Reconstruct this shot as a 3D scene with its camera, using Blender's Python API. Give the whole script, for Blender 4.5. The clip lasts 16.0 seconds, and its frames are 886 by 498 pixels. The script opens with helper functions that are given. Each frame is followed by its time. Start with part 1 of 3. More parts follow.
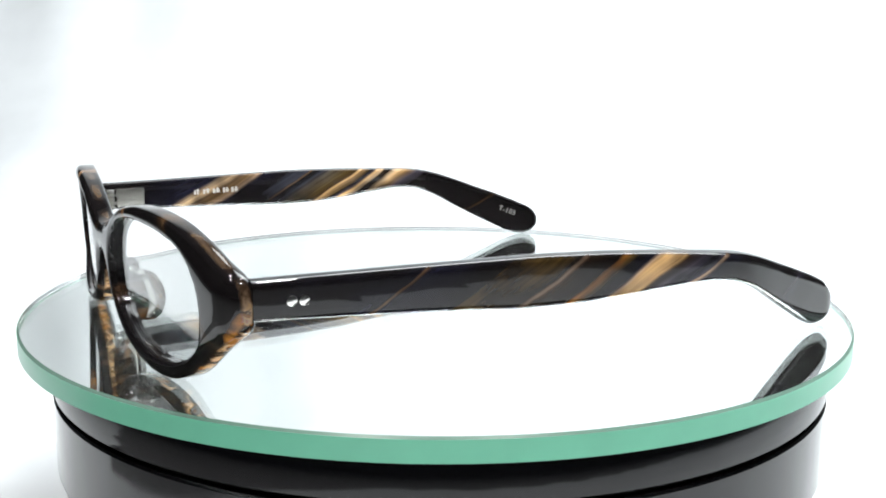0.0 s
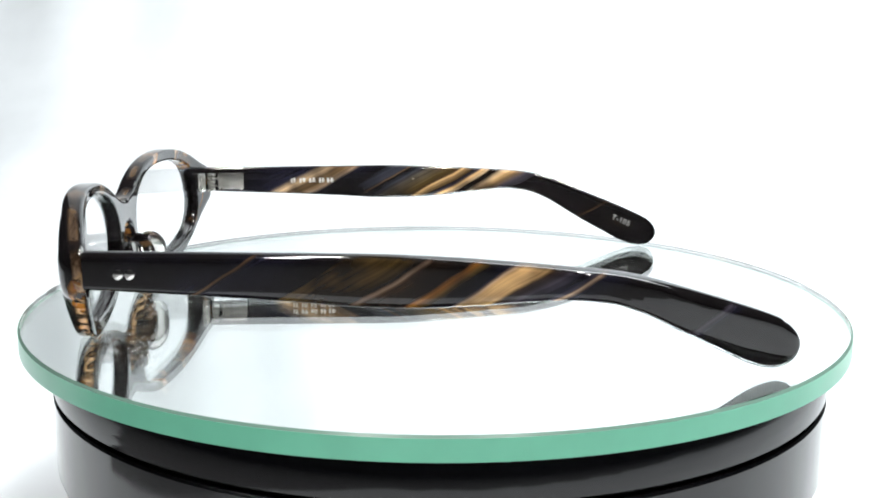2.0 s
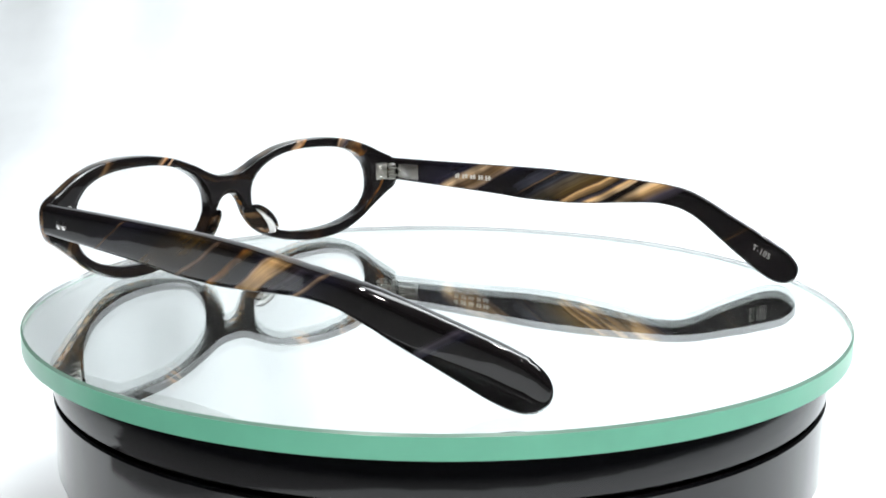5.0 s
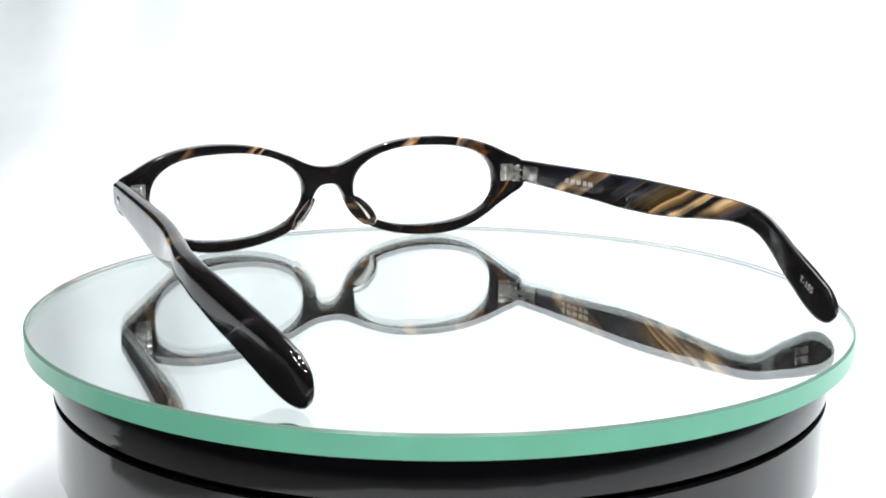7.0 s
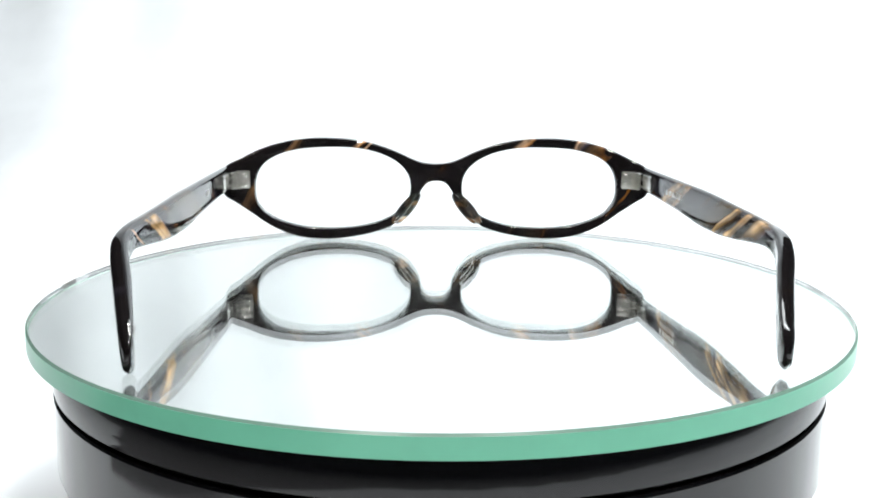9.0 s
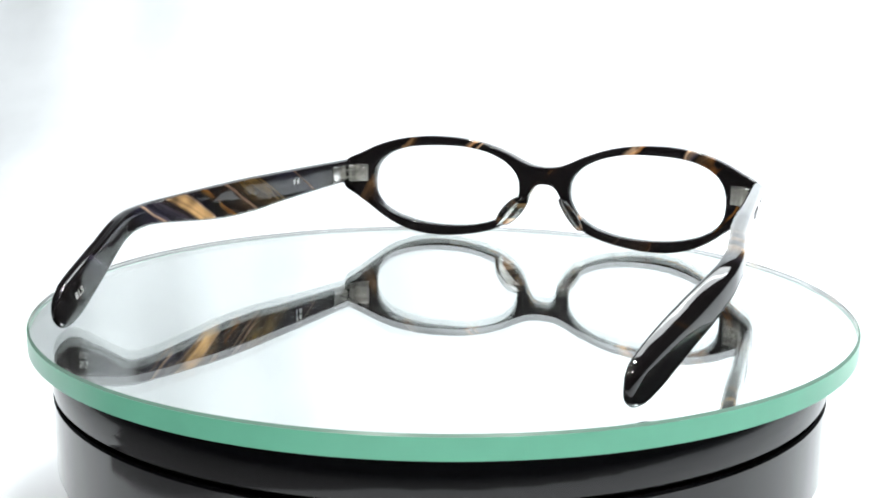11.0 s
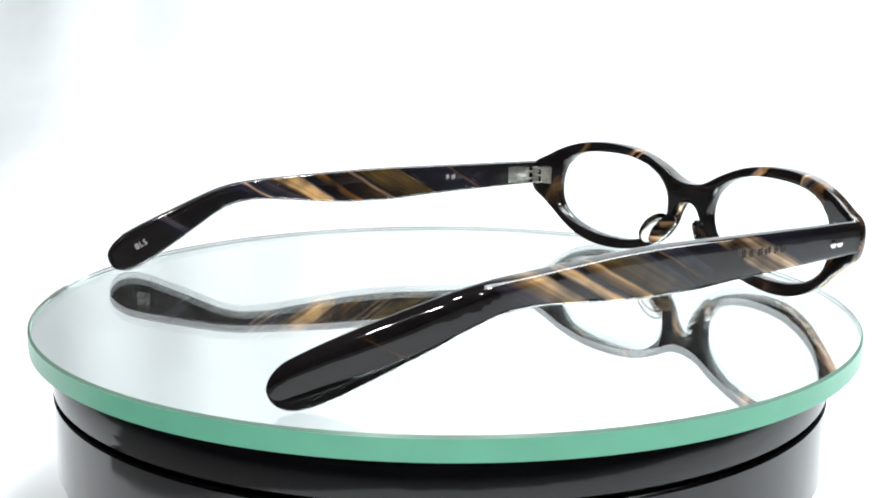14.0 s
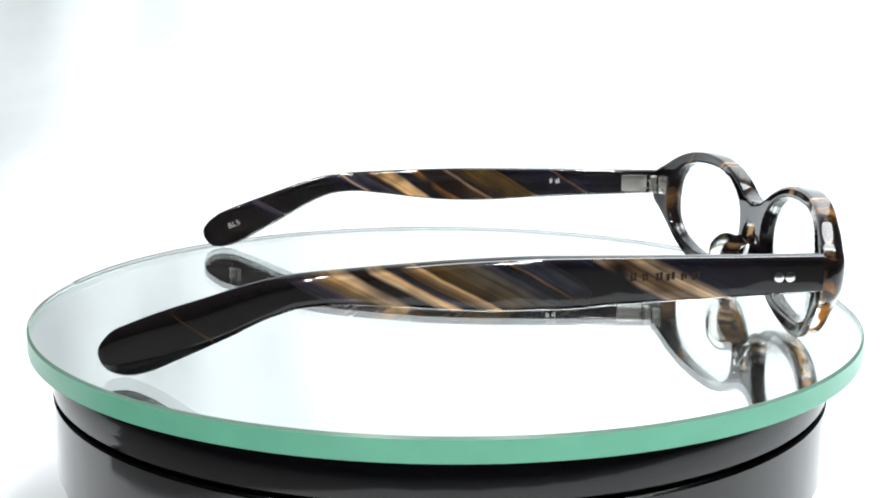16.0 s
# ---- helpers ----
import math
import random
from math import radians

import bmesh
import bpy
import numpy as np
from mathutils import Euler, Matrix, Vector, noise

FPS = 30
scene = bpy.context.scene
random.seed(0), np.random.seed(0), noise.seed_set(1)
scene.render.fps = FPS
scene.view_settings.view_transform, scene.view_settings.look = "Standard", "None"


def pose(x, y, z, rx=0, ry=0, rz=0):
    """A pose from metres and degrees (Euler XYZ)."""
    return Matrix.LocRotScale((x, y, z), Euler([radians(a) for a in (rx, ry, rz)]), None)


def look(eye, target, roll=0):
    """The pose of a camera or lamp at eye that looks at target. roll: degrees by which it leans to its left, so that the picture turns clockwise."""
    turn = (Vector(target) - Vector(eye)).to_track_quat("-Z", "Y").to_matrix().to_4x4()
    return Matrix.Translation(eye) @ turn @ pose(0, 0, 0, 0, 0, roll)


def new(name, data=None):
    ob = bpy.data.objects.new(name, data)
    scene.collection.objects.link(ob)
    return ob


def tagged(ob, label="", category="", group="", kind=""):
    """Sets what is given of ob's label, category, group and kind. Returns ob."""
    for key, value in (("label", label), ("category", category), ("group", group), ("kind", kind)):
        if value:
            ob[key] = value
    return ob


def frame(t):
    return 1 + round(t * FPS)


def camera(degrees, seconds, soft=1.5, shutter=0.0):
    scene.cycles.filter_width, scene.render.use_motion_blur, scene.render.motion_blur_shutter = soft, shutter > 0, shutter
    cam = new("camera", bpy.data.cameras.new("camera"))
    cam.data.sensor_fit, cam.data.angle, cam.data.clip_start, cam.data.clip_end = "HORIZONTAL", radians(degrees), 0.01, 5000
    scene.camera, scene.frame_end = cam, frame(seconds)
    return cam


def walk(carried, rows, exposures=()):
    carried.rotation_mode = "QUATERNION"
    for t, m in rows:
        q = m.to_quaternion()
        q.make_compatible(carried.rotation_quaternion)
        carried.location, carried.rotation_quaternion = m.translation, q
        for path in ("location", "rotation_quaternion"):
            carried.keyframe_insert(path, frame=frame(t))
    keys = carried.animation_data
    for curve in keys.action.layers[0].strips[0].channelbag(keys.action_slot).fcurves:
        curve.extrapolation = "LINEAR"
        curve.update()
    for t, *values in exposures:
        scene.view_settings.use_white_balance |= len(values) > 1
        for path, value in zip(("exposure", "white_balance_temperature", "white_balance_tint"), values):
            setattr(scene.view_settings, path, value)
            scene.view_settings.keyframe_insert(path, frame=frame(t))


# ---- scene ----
cam = camera(44.24, 16.0, soft=1.85)
EYE = Vector((0.0, -0.27, 0.06527))
PITCH, YAW, ROLL = radians(11.206), radians(0.092), 0.434
AHEAD = Vector((math.sin(YAW) * math.cos(PITCH), math.cos(YAW) * math.cos(PITCH), -math.sin(PITCH)))
walk(cam, [(0.0, look(EYE, EYE + AHEAD, ROLL)), (16.0, look(EYE, EYE + AHEAD, ROLL))])
scene.view_settings.exposure = 0.0

SPIN = 12.785          # degrees a second, clockwise from above
SQUARE = 9.1           # the moment at which the disc's own axes agree with the world's
MM = 0.001
rnd = random.Random(4)

# ---- light ----
world = bpy.data.worlds.new("world")
scene.world = world
world.use_nodes = True
world.node_tree.nodes["Background"].inputs[0].default_value = (0.80, 0.90, 1.0, 1)
world.node_tree.nodes["Background"].inputs[1].default_value = 0.15


def area(name, eye, target, power, sx, sy, colour=(1, 1, 1), shape="RECTANGLE"):
    lamp = bpy.data.lights.new(name, "AREA")
    lamp.energy, lamp.shape, lamp.size, lamp.size_y, lamp.color = power, shape, sx, sy, colour
    ob = new(name, lamp)
    ob.matrix_world = look(eye, target)
    return ob


area("overhead_softbox", (0.40, 0.32, 0.85), (0.36, 0.66, 0), 11.2, 0.8, 0.5, (0.935, 0.985, 1.0))
area("backdrop_strip", (0.60, 0.30, 0.95), (0.60, 0.80, 0.20), 5.0, 0.9, 0.12, (0.935, 0.985, 1.0))
for led_x, led_y in ((-0.14, -0.30), (0.15, -0.36), (-0.10, -0.04), (0.12, -0.08)):
    area("led_lamp", (led_x, led_y, 0.58), (led_x * 0.3, led_y * 0.3, 0), 1.4, 0.036, 0.036, (1, 0.98, 0.95), "DISK")


# ---- materials ----
def material(name):
    m = bpy.data.materials.new(name)
    m.use_nodes = True
    return m, m.node_tree.nodes, m.node_tree.links, m.node_tree.nodes["Principled BSDF"]


def plain(name, colour, rough=0.4, metal=0.0, grain=0.0, scale=400.0, bump=0.0, coat=0.0):
    m, n, l, b = material(name)
    b.inputs["Base Color"].default_value = (*colour, 1)
    b.inputs["Roughness"].default_value = rough
    b.inputs["Metallic"].default_value = metal
    b.inputs["Coat Weight"].default_value = coat
    b.inputs["Coat Roughness"].default_value = 0.05
    co = n.new("ShaderNodeTexCoord")
    tex = n.new("ShaderNodeTexNoise")
    tex.inputs["Scale"].default_value = scale
    tex.inputs["Detail"].default_value = 5
    l.new(co.outputs["Object"], tex.inputs["Vector"])
    if grain:
        ramp = n.new("ShaderNodeValToRGB")
        lo, hi = [c * (1 - grain) for c in colour], [min(1, c * (1 + grain)) for c in colour]
        ramp.color_ramp.elements[0].color, ramp.color_ramp.elements[1].color = (*lo, 1), (*hi, 1)
        ramp.color_ramp.elements[0].position, ramp.color_ramp.elements[1].position = 0.3, 0.7
        l.new(tex.outputs["Fac"], ramp.inputs["Fac"])
        l.new(ramp.outputs["Color"], b.inputs["Base Color"])
    if bump:
        bp = n.new("ShaderNodeBump")
        bp.inputs["Strength"].default_value = bump
        bp.inputs["Distance"].default_value = 0.0005
        l.new(tex.outputs["Fac"], bp.inputs["Height"])
        l.new(bp.outputs["Normal"], b.inputs["Normal"])
    return m


BLACK, NAVY, BROWN = (0.0075, 0.0065, 0.007), (0.014, 0.014, 0.026), (0.034, 0.019, 0.010)
TEAK, MUTED = (0.15, 0.085, 0.04), (0.26, 0.17, 0.12)
SLATE, DUSK = (0.032, 0.034, 0.046), (0.085, 0.068, 0.048)
HAZEL, STRAW, SAND = (0.22, 0.13, 0.055), (0.62, 0.38, 0.17), (0.72, 0.50, 0.30)
OLIVE, AMBER, GOLD, TAN, PLUM = (0.075, 0.046, 0.015), (0.42, 0.17, 0.035), (0.76, 0.46, 0.20), (0.58, 0.38, 0.24), (0.055, 0.048, 0.065)


def acetate(name, bands, slope, along, low, high, fine=0.5, seed=0.0, cover=(0.36, 0.60), patch=70.0, ends=False, wander=6.5):
    """Laminated acetate: slanting layers of colour along one axis, in millimetres of s = axis + slope * z."""
    m, n, l, b = material(name)
    co = n.new("ShaderNodeTexCoord")
    sep = n.new("ShaderNodeSeparateXYZ")
    l.new(co.outputs["Object"], sep.inputs[0])

    def maths(op, a, c):
        k = n.new("ShaderNodeMath")
        k.operation = op
        for i, v in enumerate((a, c)):
            if isinstance(v, (int, float)):
                k.inputs[i].default_value = v
            else:
                l.new(v, k.inputs[i])
        return k.outputs[0]
    s = maths("ADD", maths("MULTIPLY", sep.outputs[along[0]], along[1] * 1000.0), maths("MULTIPLY", sep.outputs[2], slope * 1000.0))
    wob = n.new("ShaderNodeTexNoise")
    wob.inputs["Scale"].default_value = 42.0 if wander < 8 else 75.0
    wob.inputs["Detail"].default_value = 3.0
    off = n.new("ShaderNodeVectorMath")
    off.operation = "ADD"
    off.inputs[1].default_value = (seed, seed * 0.7, 0.3)
    l.new(co.outputs["Object"], off.inputs[0])
    l.new(off.outputs[0], wob.inputs["Vector"])
    s = maths("ADD", s, maths("MULTIPLY", maths("SUBTRACT", wob.outputs["Fac"], 0.5), wander))
    ramp = n.new("ShaderNodeValToRGB")
    el = ramp.color_ramp.elements
    for i, (at, colour) in enumerate(bands):
        e = el[i] if i < 2 else el.new(1.0)
        e.position, e.color = (at - low) / (high - low), (*colour, 1)
    pos = maths("DIVIDE", maths("SUBTRACT", s, low), high - low)
    l.new(pos, ramp.inputs["Fac"])
    # fine streaks that run with the layers
    comb = n.new("ShaderNodeCombineXYZ")
    l.new(maths("MULTIPLY", s, 0.7), comb.inputs[0])
    l.new(maths("MULTIPLY", sep.outputs[2], 60.0), comb.inputs[1])
    l.new(maths("MULTIPLY", sep.outputs[0], 60.0), comb.inputs[2])
    streak = n.new("ShaderNodeTexNoise")
    streak.inputs["Scale"].default_value = 1.0
    streak.inputs["Detail"].default_value = 4.0
    l.new(comb.outputs[0], streak.inputs["Vector"])
    dim = n.new("ShaderNodeMapRange")
    dim.inputs[1].default_value, dim.inputs[2].default_value = 0.35, 0.62
    dim.inputs[3].default_value, dim.inputs[4].default_value = 1.0 - fine, 1.15
    l.new(streak.outputs["Fac"], dim.inputs[0])
    mix = n.new("ShaderNodeMix")
    mix.data_type, mix.blend_type = "RGBA", "MULTIPLY"
    mix.inputs[0].default_value = 1.0
    l.new(ramp.outputs["Color"], mix.inputs[6])
    l.new(dim.outputs[0], mix.inputs[7])
    # the light layers come and go in the depth of the sheet
    depth = n.new("ShaderNodeTexNoise")
    depth.inputs["Scale"].default_value = patch
    depth.inputs["Detail"].default_value = 2.0
    off2 = n.new("ShaderNodeVectorMath")
    off2.operation = "ADD"
    off2.inputs[1].default_value = (seed * 3.1, 0.2, seed)
    l.new(co.outputs["Object"], off2.inputs[0])
    l.new(off2.outputs[0], depth.inputs["Vector"])
    show = n.new("ShaderNodeMapRange")
    show.inputs[1].default_value, show.inputs[2].default_value = cover
    l.new(depth.outputs["Fac"], show.inputs[0])
    fade = n.new("ShaderNodeMix")
    fade.data_type = "RGBA"
    fade.inputs[6].default_value = (*BLACK, 1)
    l.new(show.outputs[0], fade.inputs[0])
    l.new(mix.outputs[2], fade.inputs[7])
    done = fade.outputs[2]
    if ends:
        # the broad light patches stay in the upper half of the front
        upper = n.new("ShaderNodeMapRange")
        upper.inputs[1].default_value, upper.inputs[2].default_value = 0.007, 0.012
        upper.inputs[3].default_value, upper.inputs[4].default_value = 0.04, 1.0
        l.new(sep.outputs[2], upper.inputs[0])
        kept = n.new("ShaderNodeMix")
        kept.data_type = "RGBA"
        kept.inputs[6].default_value = (*BLACK, 1)
        l.new(upper.outputs[0], kept.inputs[0])
        l.new(done, kept.inputs[7])
        done = kept.outputs[2]
        # amber at the lower outer corners of the front
        far = n.new("ShaderNodeMath")
        far.operation = "ABSOLUTE"
        l.new(sep.outputs[0], far.inputs[0])
        c = maths("MULTIPLY", maths("SUBTRACT", far.outputs[0], sep.outputs[2]), 1000.0)
        c = maths("ADD", c, maths("MULTIPLY", maths("SUBTRACT", wob.outputs["Fac"], 0.5), 8.0))
        corner = n.new("ShaderNodeValToRGB")
        ce = corner.color_ramp.elements
        for i, (at, colour) in enumerate([(48.6, BLACK), (49.4, AMBER), (50.6, AMBER), (51, BLACK), (51.8, BROWN), (52.4, TAN), (53.6, AMBER), (54.2, BLACK), (55, AMBER), (56, BLACK)]):
            e = ce[i] if i < 2 else ce.new(1.0)
            e.position, e.color = (at - 40.0) / 20.0, (*colour, 1)
        l.new(maths("DIVIDE", maths("SUBTRACT", c, 40.0), 20.0), corner.inputs["Fac"])
        top = n.new("ShaderNodeMix")
        top.data_type, top.blend_type = "RGBA", "LIGHTEN"
        top.inputs[0].default_value = 1.0
        dim2 = n.new("ShaderNodeMix")
        dim2.data_type, dim2.blend_type = "RGBA", "MULTIPLY"
        dim2.inputs[0].default_value = 1.0
        l.new(corner.outputs["Color"], dim2.inputs[6])
        l.new(dim.outputs[0], dim2.inputs[7])
        # depth in the sheet from its rear face: the amber layer lies inside and shows where the edges are cut
        bow = maths("ADD", maths("MULTIPLY", sep.outputs[1], 1000.0), maths("MULTIPLY", maths("MULTIPLY", sep.outputs[0], sep.outputs[0]), 1500.0))
        drawn = maths("DIVIDE", maths("MAXIMUM", maths("SUBTRACT", maths("MULTIPLY", far.outputs[0], 1000.0), 32.0), 0.0), 34.0)
        bow = maths("ADD", bow, maths("MULTIPLY", maths("MULTIPLY", drawn, drawn), 2.3))
        bow = maths("SUBTRACT", maths("SUBTRACT", bow, 77.6), maths("MULTIPLY", sep.outputs[2], 40.0))
        layer = n.new("ShaderNodeMapRange")
        layer.inputs[1].default_value, layer.inputs[2].default_value = 0.9, 1.5
        l.new(bow, layer.inputs[0])
        rear = n.new("ShaderNodeMapRange")
        rear.inputs[1].default_value, rear.inputs[2].default_value = 4.6, 3.4
        l.new(bow, rear.inputs[0])
        inside = maths("MULTIPLY", layer.outputs[0], rear.outputs[0])
        # the veins lie away from the lens, in the rear half of the sheet
        ex = maths("DIVIDE", maths("SUBTRACT", far.outputs[0], 0.0328), 0.0245)
        ez = maths("DIVIDE", maths("SUBTRACT", sep.outputs[2], 0.0164), 0.0130)
        rim = n.new("ShaderNodeMapRange")
        rim.inputs[1].default_value, rim.inputs[2].default_value = 1.12, 1.38
        l.new(maths("ADD", maths("MULTIPLY", ex, ex), maths("MULTIPLY", ez, ez)), rim.inputs[0])
        half = n.new("ShaderNodeMapRange")
        half.inputs[1].default_value, half.inputs[2].default_value = 3.3, 2.6
        l.new(bow, half.inputs[0])
        deep = maths("MULTIPLY", maths("MULTIPLY", layer.outputs[0], half.outputs[0]), rim.outputs[0])
        comb2 = n.new("ShaderNodeCombineXYZ")
        l.new(maths("MULTIPLY", s, 0.20), comb2.inputs[0])
        l.new(maths("MULTIPLY", sep.outputs[1], 160.0), comb2.inputs[1])
        l.new(maths("MULTIPLY", sep.outputs[2], 50.0), comb2.inputs[2])
        stripe = n.new("ShaderNodeTexNoise")
        stripe.inputs["Scale"].default_value = 1.0
        stripe.inputs["Detail"].default_value = 5.0
        l.new(comb2.outputs[0], stripe.inputs["Vector"])
        vein = n.new("ShaderNodeValToRGB")
        ve = vein.color_ramp.elements
        for i, (at, colour) in enumerate([(0.36, BLACK), (0.42, BROWN), (0.47, TEAK), (0.51, TAN), (0.535, GOLD), (0.56, BROWN), (0.60, BLACK), (0.66, AMBER), (0.72, BROWN)]):
            e = ve[i] if i < 2 else ve.new(1.0)
            e.position, e.color = at, (*colour, 1)
        l.new(stripe.outputs["Fac"], vein.inputs["Fac"])
        under = n.new("ShaderNodeMapRange")
        under.inputs[1].default_value, under.inputs[2].default_value = 0.024, 0.010
        under.inputs[3].default_value, under.inputs[4].default_value = 0.12, 1.0
        l.new(sep.outputs[2], under.inputs[0])
        veined = n.new("ShaderNodeMix")
        veined.data_type = "RGBA"
        l.new(maths("MULTIPLY", deep, under.outputs[0]), veined.inputs[0])
        l.new(done, veined.inputs[6])
        l.new(vein.outputs["Color"], veined.inputs[7])
        done = veined.outputs[2]
        l.new(done, top.inputs[6])
        only = n.new("ShaderNodeMix")
        only.data_type = "RGBA"
        only.inputs[6].default_value = (*BLACK, 1)
        low = n.new("ShaderNodeMapRange")
        low.inputs[1].default_value, low.inputs[2].default_value = 0.021, 0.016
        l.new(sep.outputs[2], low.inputs[0])
        l.new(maths("MULTIPLY", inside, low.outputs[0]), only.inputs[0])
        l.new(dim2.outputs[2], only.inputs[7])
        l.new(only.outputs[2], top.inputs[7])
        done = top.outputs[2]
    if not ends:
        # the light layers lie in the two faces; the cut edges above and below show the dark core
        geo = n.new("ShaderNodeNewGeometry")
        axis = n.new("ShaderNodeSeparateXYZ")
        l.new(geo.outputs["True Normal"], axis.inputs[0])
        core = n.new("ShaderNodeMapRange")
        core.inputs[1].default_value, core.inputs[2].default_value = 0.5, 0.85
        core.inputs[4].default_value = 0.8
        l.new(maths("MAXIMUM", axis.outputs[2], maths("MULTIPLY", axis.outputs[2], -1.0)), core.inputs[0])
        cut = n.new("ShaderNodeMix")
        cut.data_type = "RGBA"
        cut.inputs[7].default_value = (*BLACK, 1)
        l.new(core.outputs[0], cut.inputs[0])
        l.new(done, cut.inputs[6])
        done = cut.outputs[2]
    l.new(done, b.inputs["Base Color"])
    swirl = n.new("ShaderNodeTexNoise")
    swirl.inputs["Scale"].default_value = 90.0
    swirl.inputs["Detail"].default_value = 1.0
    l.new(co.outputs["Object"], swirl.inputs["Vector"])
    speck = n.new("ShaderNodeTexNoise")
    speck.inputs["Scale"].default_value = 2500.0
    speck.inputs["Detail"].default_value = 2.0
    l.new(co.outputs["Object"], speck.inputs["Vector"])
    worn = n.new("ShaderNodeMapRange")
    worn.inputs[1].default_value, worn.inputs[2].default_value = 0.45, 0.75
    worn.inputs[3].default_value, worn.inputs[4].default_value = 0.025, 0.09
    l.new(speck.outputs["Fac"], worn.inputs[0])
    l.new(worn.outputs[0], b.inputs["Roughness"])
    bp = n.new("ShaderNodeBump")
    bp.inputs["Strength"].default_value = 0.22
    bp.inputs["Distance"].default_value = 0.0006
    l.new(swirl.outputs["Fac"], bp.inputs["Height"])
    l.new(bp.outputs["Normal"], b.inputs["Normal"])
    l.new(bp.outputs["Normal"], b.inputs["Coat Normal"])
    b.inputs["IOR"].default_value = 1.49
    b.inputs["Coat Weight"].default_value = 0.12
    b.inputs["Coat Roughness"].default_value = 0.03
    return m


LEFT_BANDS = [(-105, BLACK), (-76, NAVY), (-75.3, TEAK), (-74.6, NAVY), (-58.5, BLACK), (-58, OLIVE), (-48, OLIVE), (-43, BLACK), (-42.2, MUTED), (-41.0, BROWN), (-33, BLACK),
              (-31.5, AMBER), (-30, OLIVE), (-28, BLACK), (-24, NAVY), (-23.2, TAN), (-22.7, GOLD), (-17.5, GOLD), (-16.5, BROWN), (-13, PLUM), (-9, NAVY), (-7.5, PLUM), (-6.8, TAN), (-6.2, NAVY), (2, BLACK),
              (28.6, BLACK), (30.5, PLUM), (32.6, NAVY), (34.4, BLACK), (44, BLACK), (60, BLACK)]
RIGHT_BANDS = [(-105, BLACK), (-80, NAVY), (-76, SAND), (-73, TEAK), (-70, HAZEL), (-68, TAN), (-66, NAVY), (-58, BLACK), (-56, SLATE), (-50.6, SLATE), (-50.1, TEAK), (-49.5, BLACK), (-46, SLATE), (-42, DUSK),
               (-36, OLIVE), (-33.5, BROWN), (-32.6, STRAW), (-30.2, HAZEL), (-28.2, BLACK), (-26.4, PLUM), (-25.2, STRAW), (-22.8, SAND), (-22, BROWN), (-19, BLACK), (-17.2, SAND), (-14.5, STRAW), (-13, HAZEL), (-9.5, PLUM), (-5, BLACK),
               (29.9, BLACK), (30.8, (0.08, 0.045, 0.02)), (31.7, BLACK)]
FRONT_BANDS = [(-100, BLACK), (-72, BLACK), (-70.6, TEAK), (-69, BROWN), (-66, BLACK), (-50.5, BLACK), (-49.8, TAN), (-48.4, AMBER), (-48, BLACK), (-46.6, BLACK), (-46, TAN), (-45.2, BLACK),
               (-19, BLACK), (-18, BROWN), (-16.4, BROWN), (-16, BLACK), (3, BLACK), (4, TAN), (5.6, AMBER), (6, BLACK), (21.5, BLACK), (22, TAN), (24.8, PLUM), (25.6, BLACK),
               (28.5, TEAK), (31.5, AMBER), (34.4, AMBER)]
END_BANDS = [(34.9, BLACK), (47, BLACK), (47.4, AMBER), (47.8, BLACK)]
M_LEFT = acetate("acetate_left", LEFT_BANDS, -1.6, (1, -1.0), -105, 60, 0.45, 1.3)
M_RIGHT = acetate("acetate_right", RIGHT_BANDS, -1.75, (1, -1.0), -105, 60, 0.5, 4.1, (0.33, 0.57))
M_FRONT = acetate("acetate_front", FRONT_BANDS + END_BANDS, -0.8, (0, 1.0), -105, 75, 0.6, 2.2, (0.37, 0.51), 95.0, True, 9.5)

FOOT_BANDS = [(0, BLACK), (5, BLACK), (6, AMBER), (7, TAN), (7.6, BLACK), (9, BROWN), (10, BLACK), (12, TEAK), (12.6, BLACK), (20, BLACK)]
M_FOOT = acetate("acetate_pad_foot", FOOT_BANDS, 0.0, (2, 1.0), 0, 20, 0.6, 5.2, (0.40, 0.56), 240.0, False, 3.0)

M_STEEL = plain("hinge_steel", (0.90, 0.89, 0.86), 0.26, 1.0, 0.06, 900)
M_RIVET = plain("rivet_metal", (0.85, 0.84, 0.82), 0.18, 1.0, 0.04, 900)
M_STAMP = plain("silver_stamp", (0.75, 0.75, 0.74), 0.35, 0.7, 0.1, 1500)
M_ETCH = plain("faint_silver_print", (0.36, 0.36, 0.36), 0.4, 0.2, 0.25, 2500)
M_SHEET = plain("white_sheet", (0.795, 0.825, 0.85), 0.85, 0.0, 0.06, 13, 0.15)
M_BLACK = plain("black_gloss_plastic", (0.006, 0.006, 0.0075), 0.10, 0.0, 0.2, 16, 0.5, 0.0)
M_GAP = plain("dark_gap", (0.004, 0.004, 0.004), 0.8)
M_WALL = plain("room_wall", (0.20, 0.20, 0.205), 0.8, 0.0, 0.08, 6, 0.1)
M_SILVER = plain("mirror_silver", (0.95, 0.96, 0.955), 0.0, 1.0)
M_SMOKE = plain("dark_lettering", (0.035, 0.022, 0.015), 0.06)


def glass(name, colour, rough=0.0, ior=1.5):
    m, n, l, b = material(name)
    b.inputs["Base Color"].default_value = (*colour, 1)
    b.inputs["Transmission Weight"].default_value = 1.0
    b.inputs["Roughness"].default_value = rough
    b.inputs["IOR"].default_value = ior
    return m


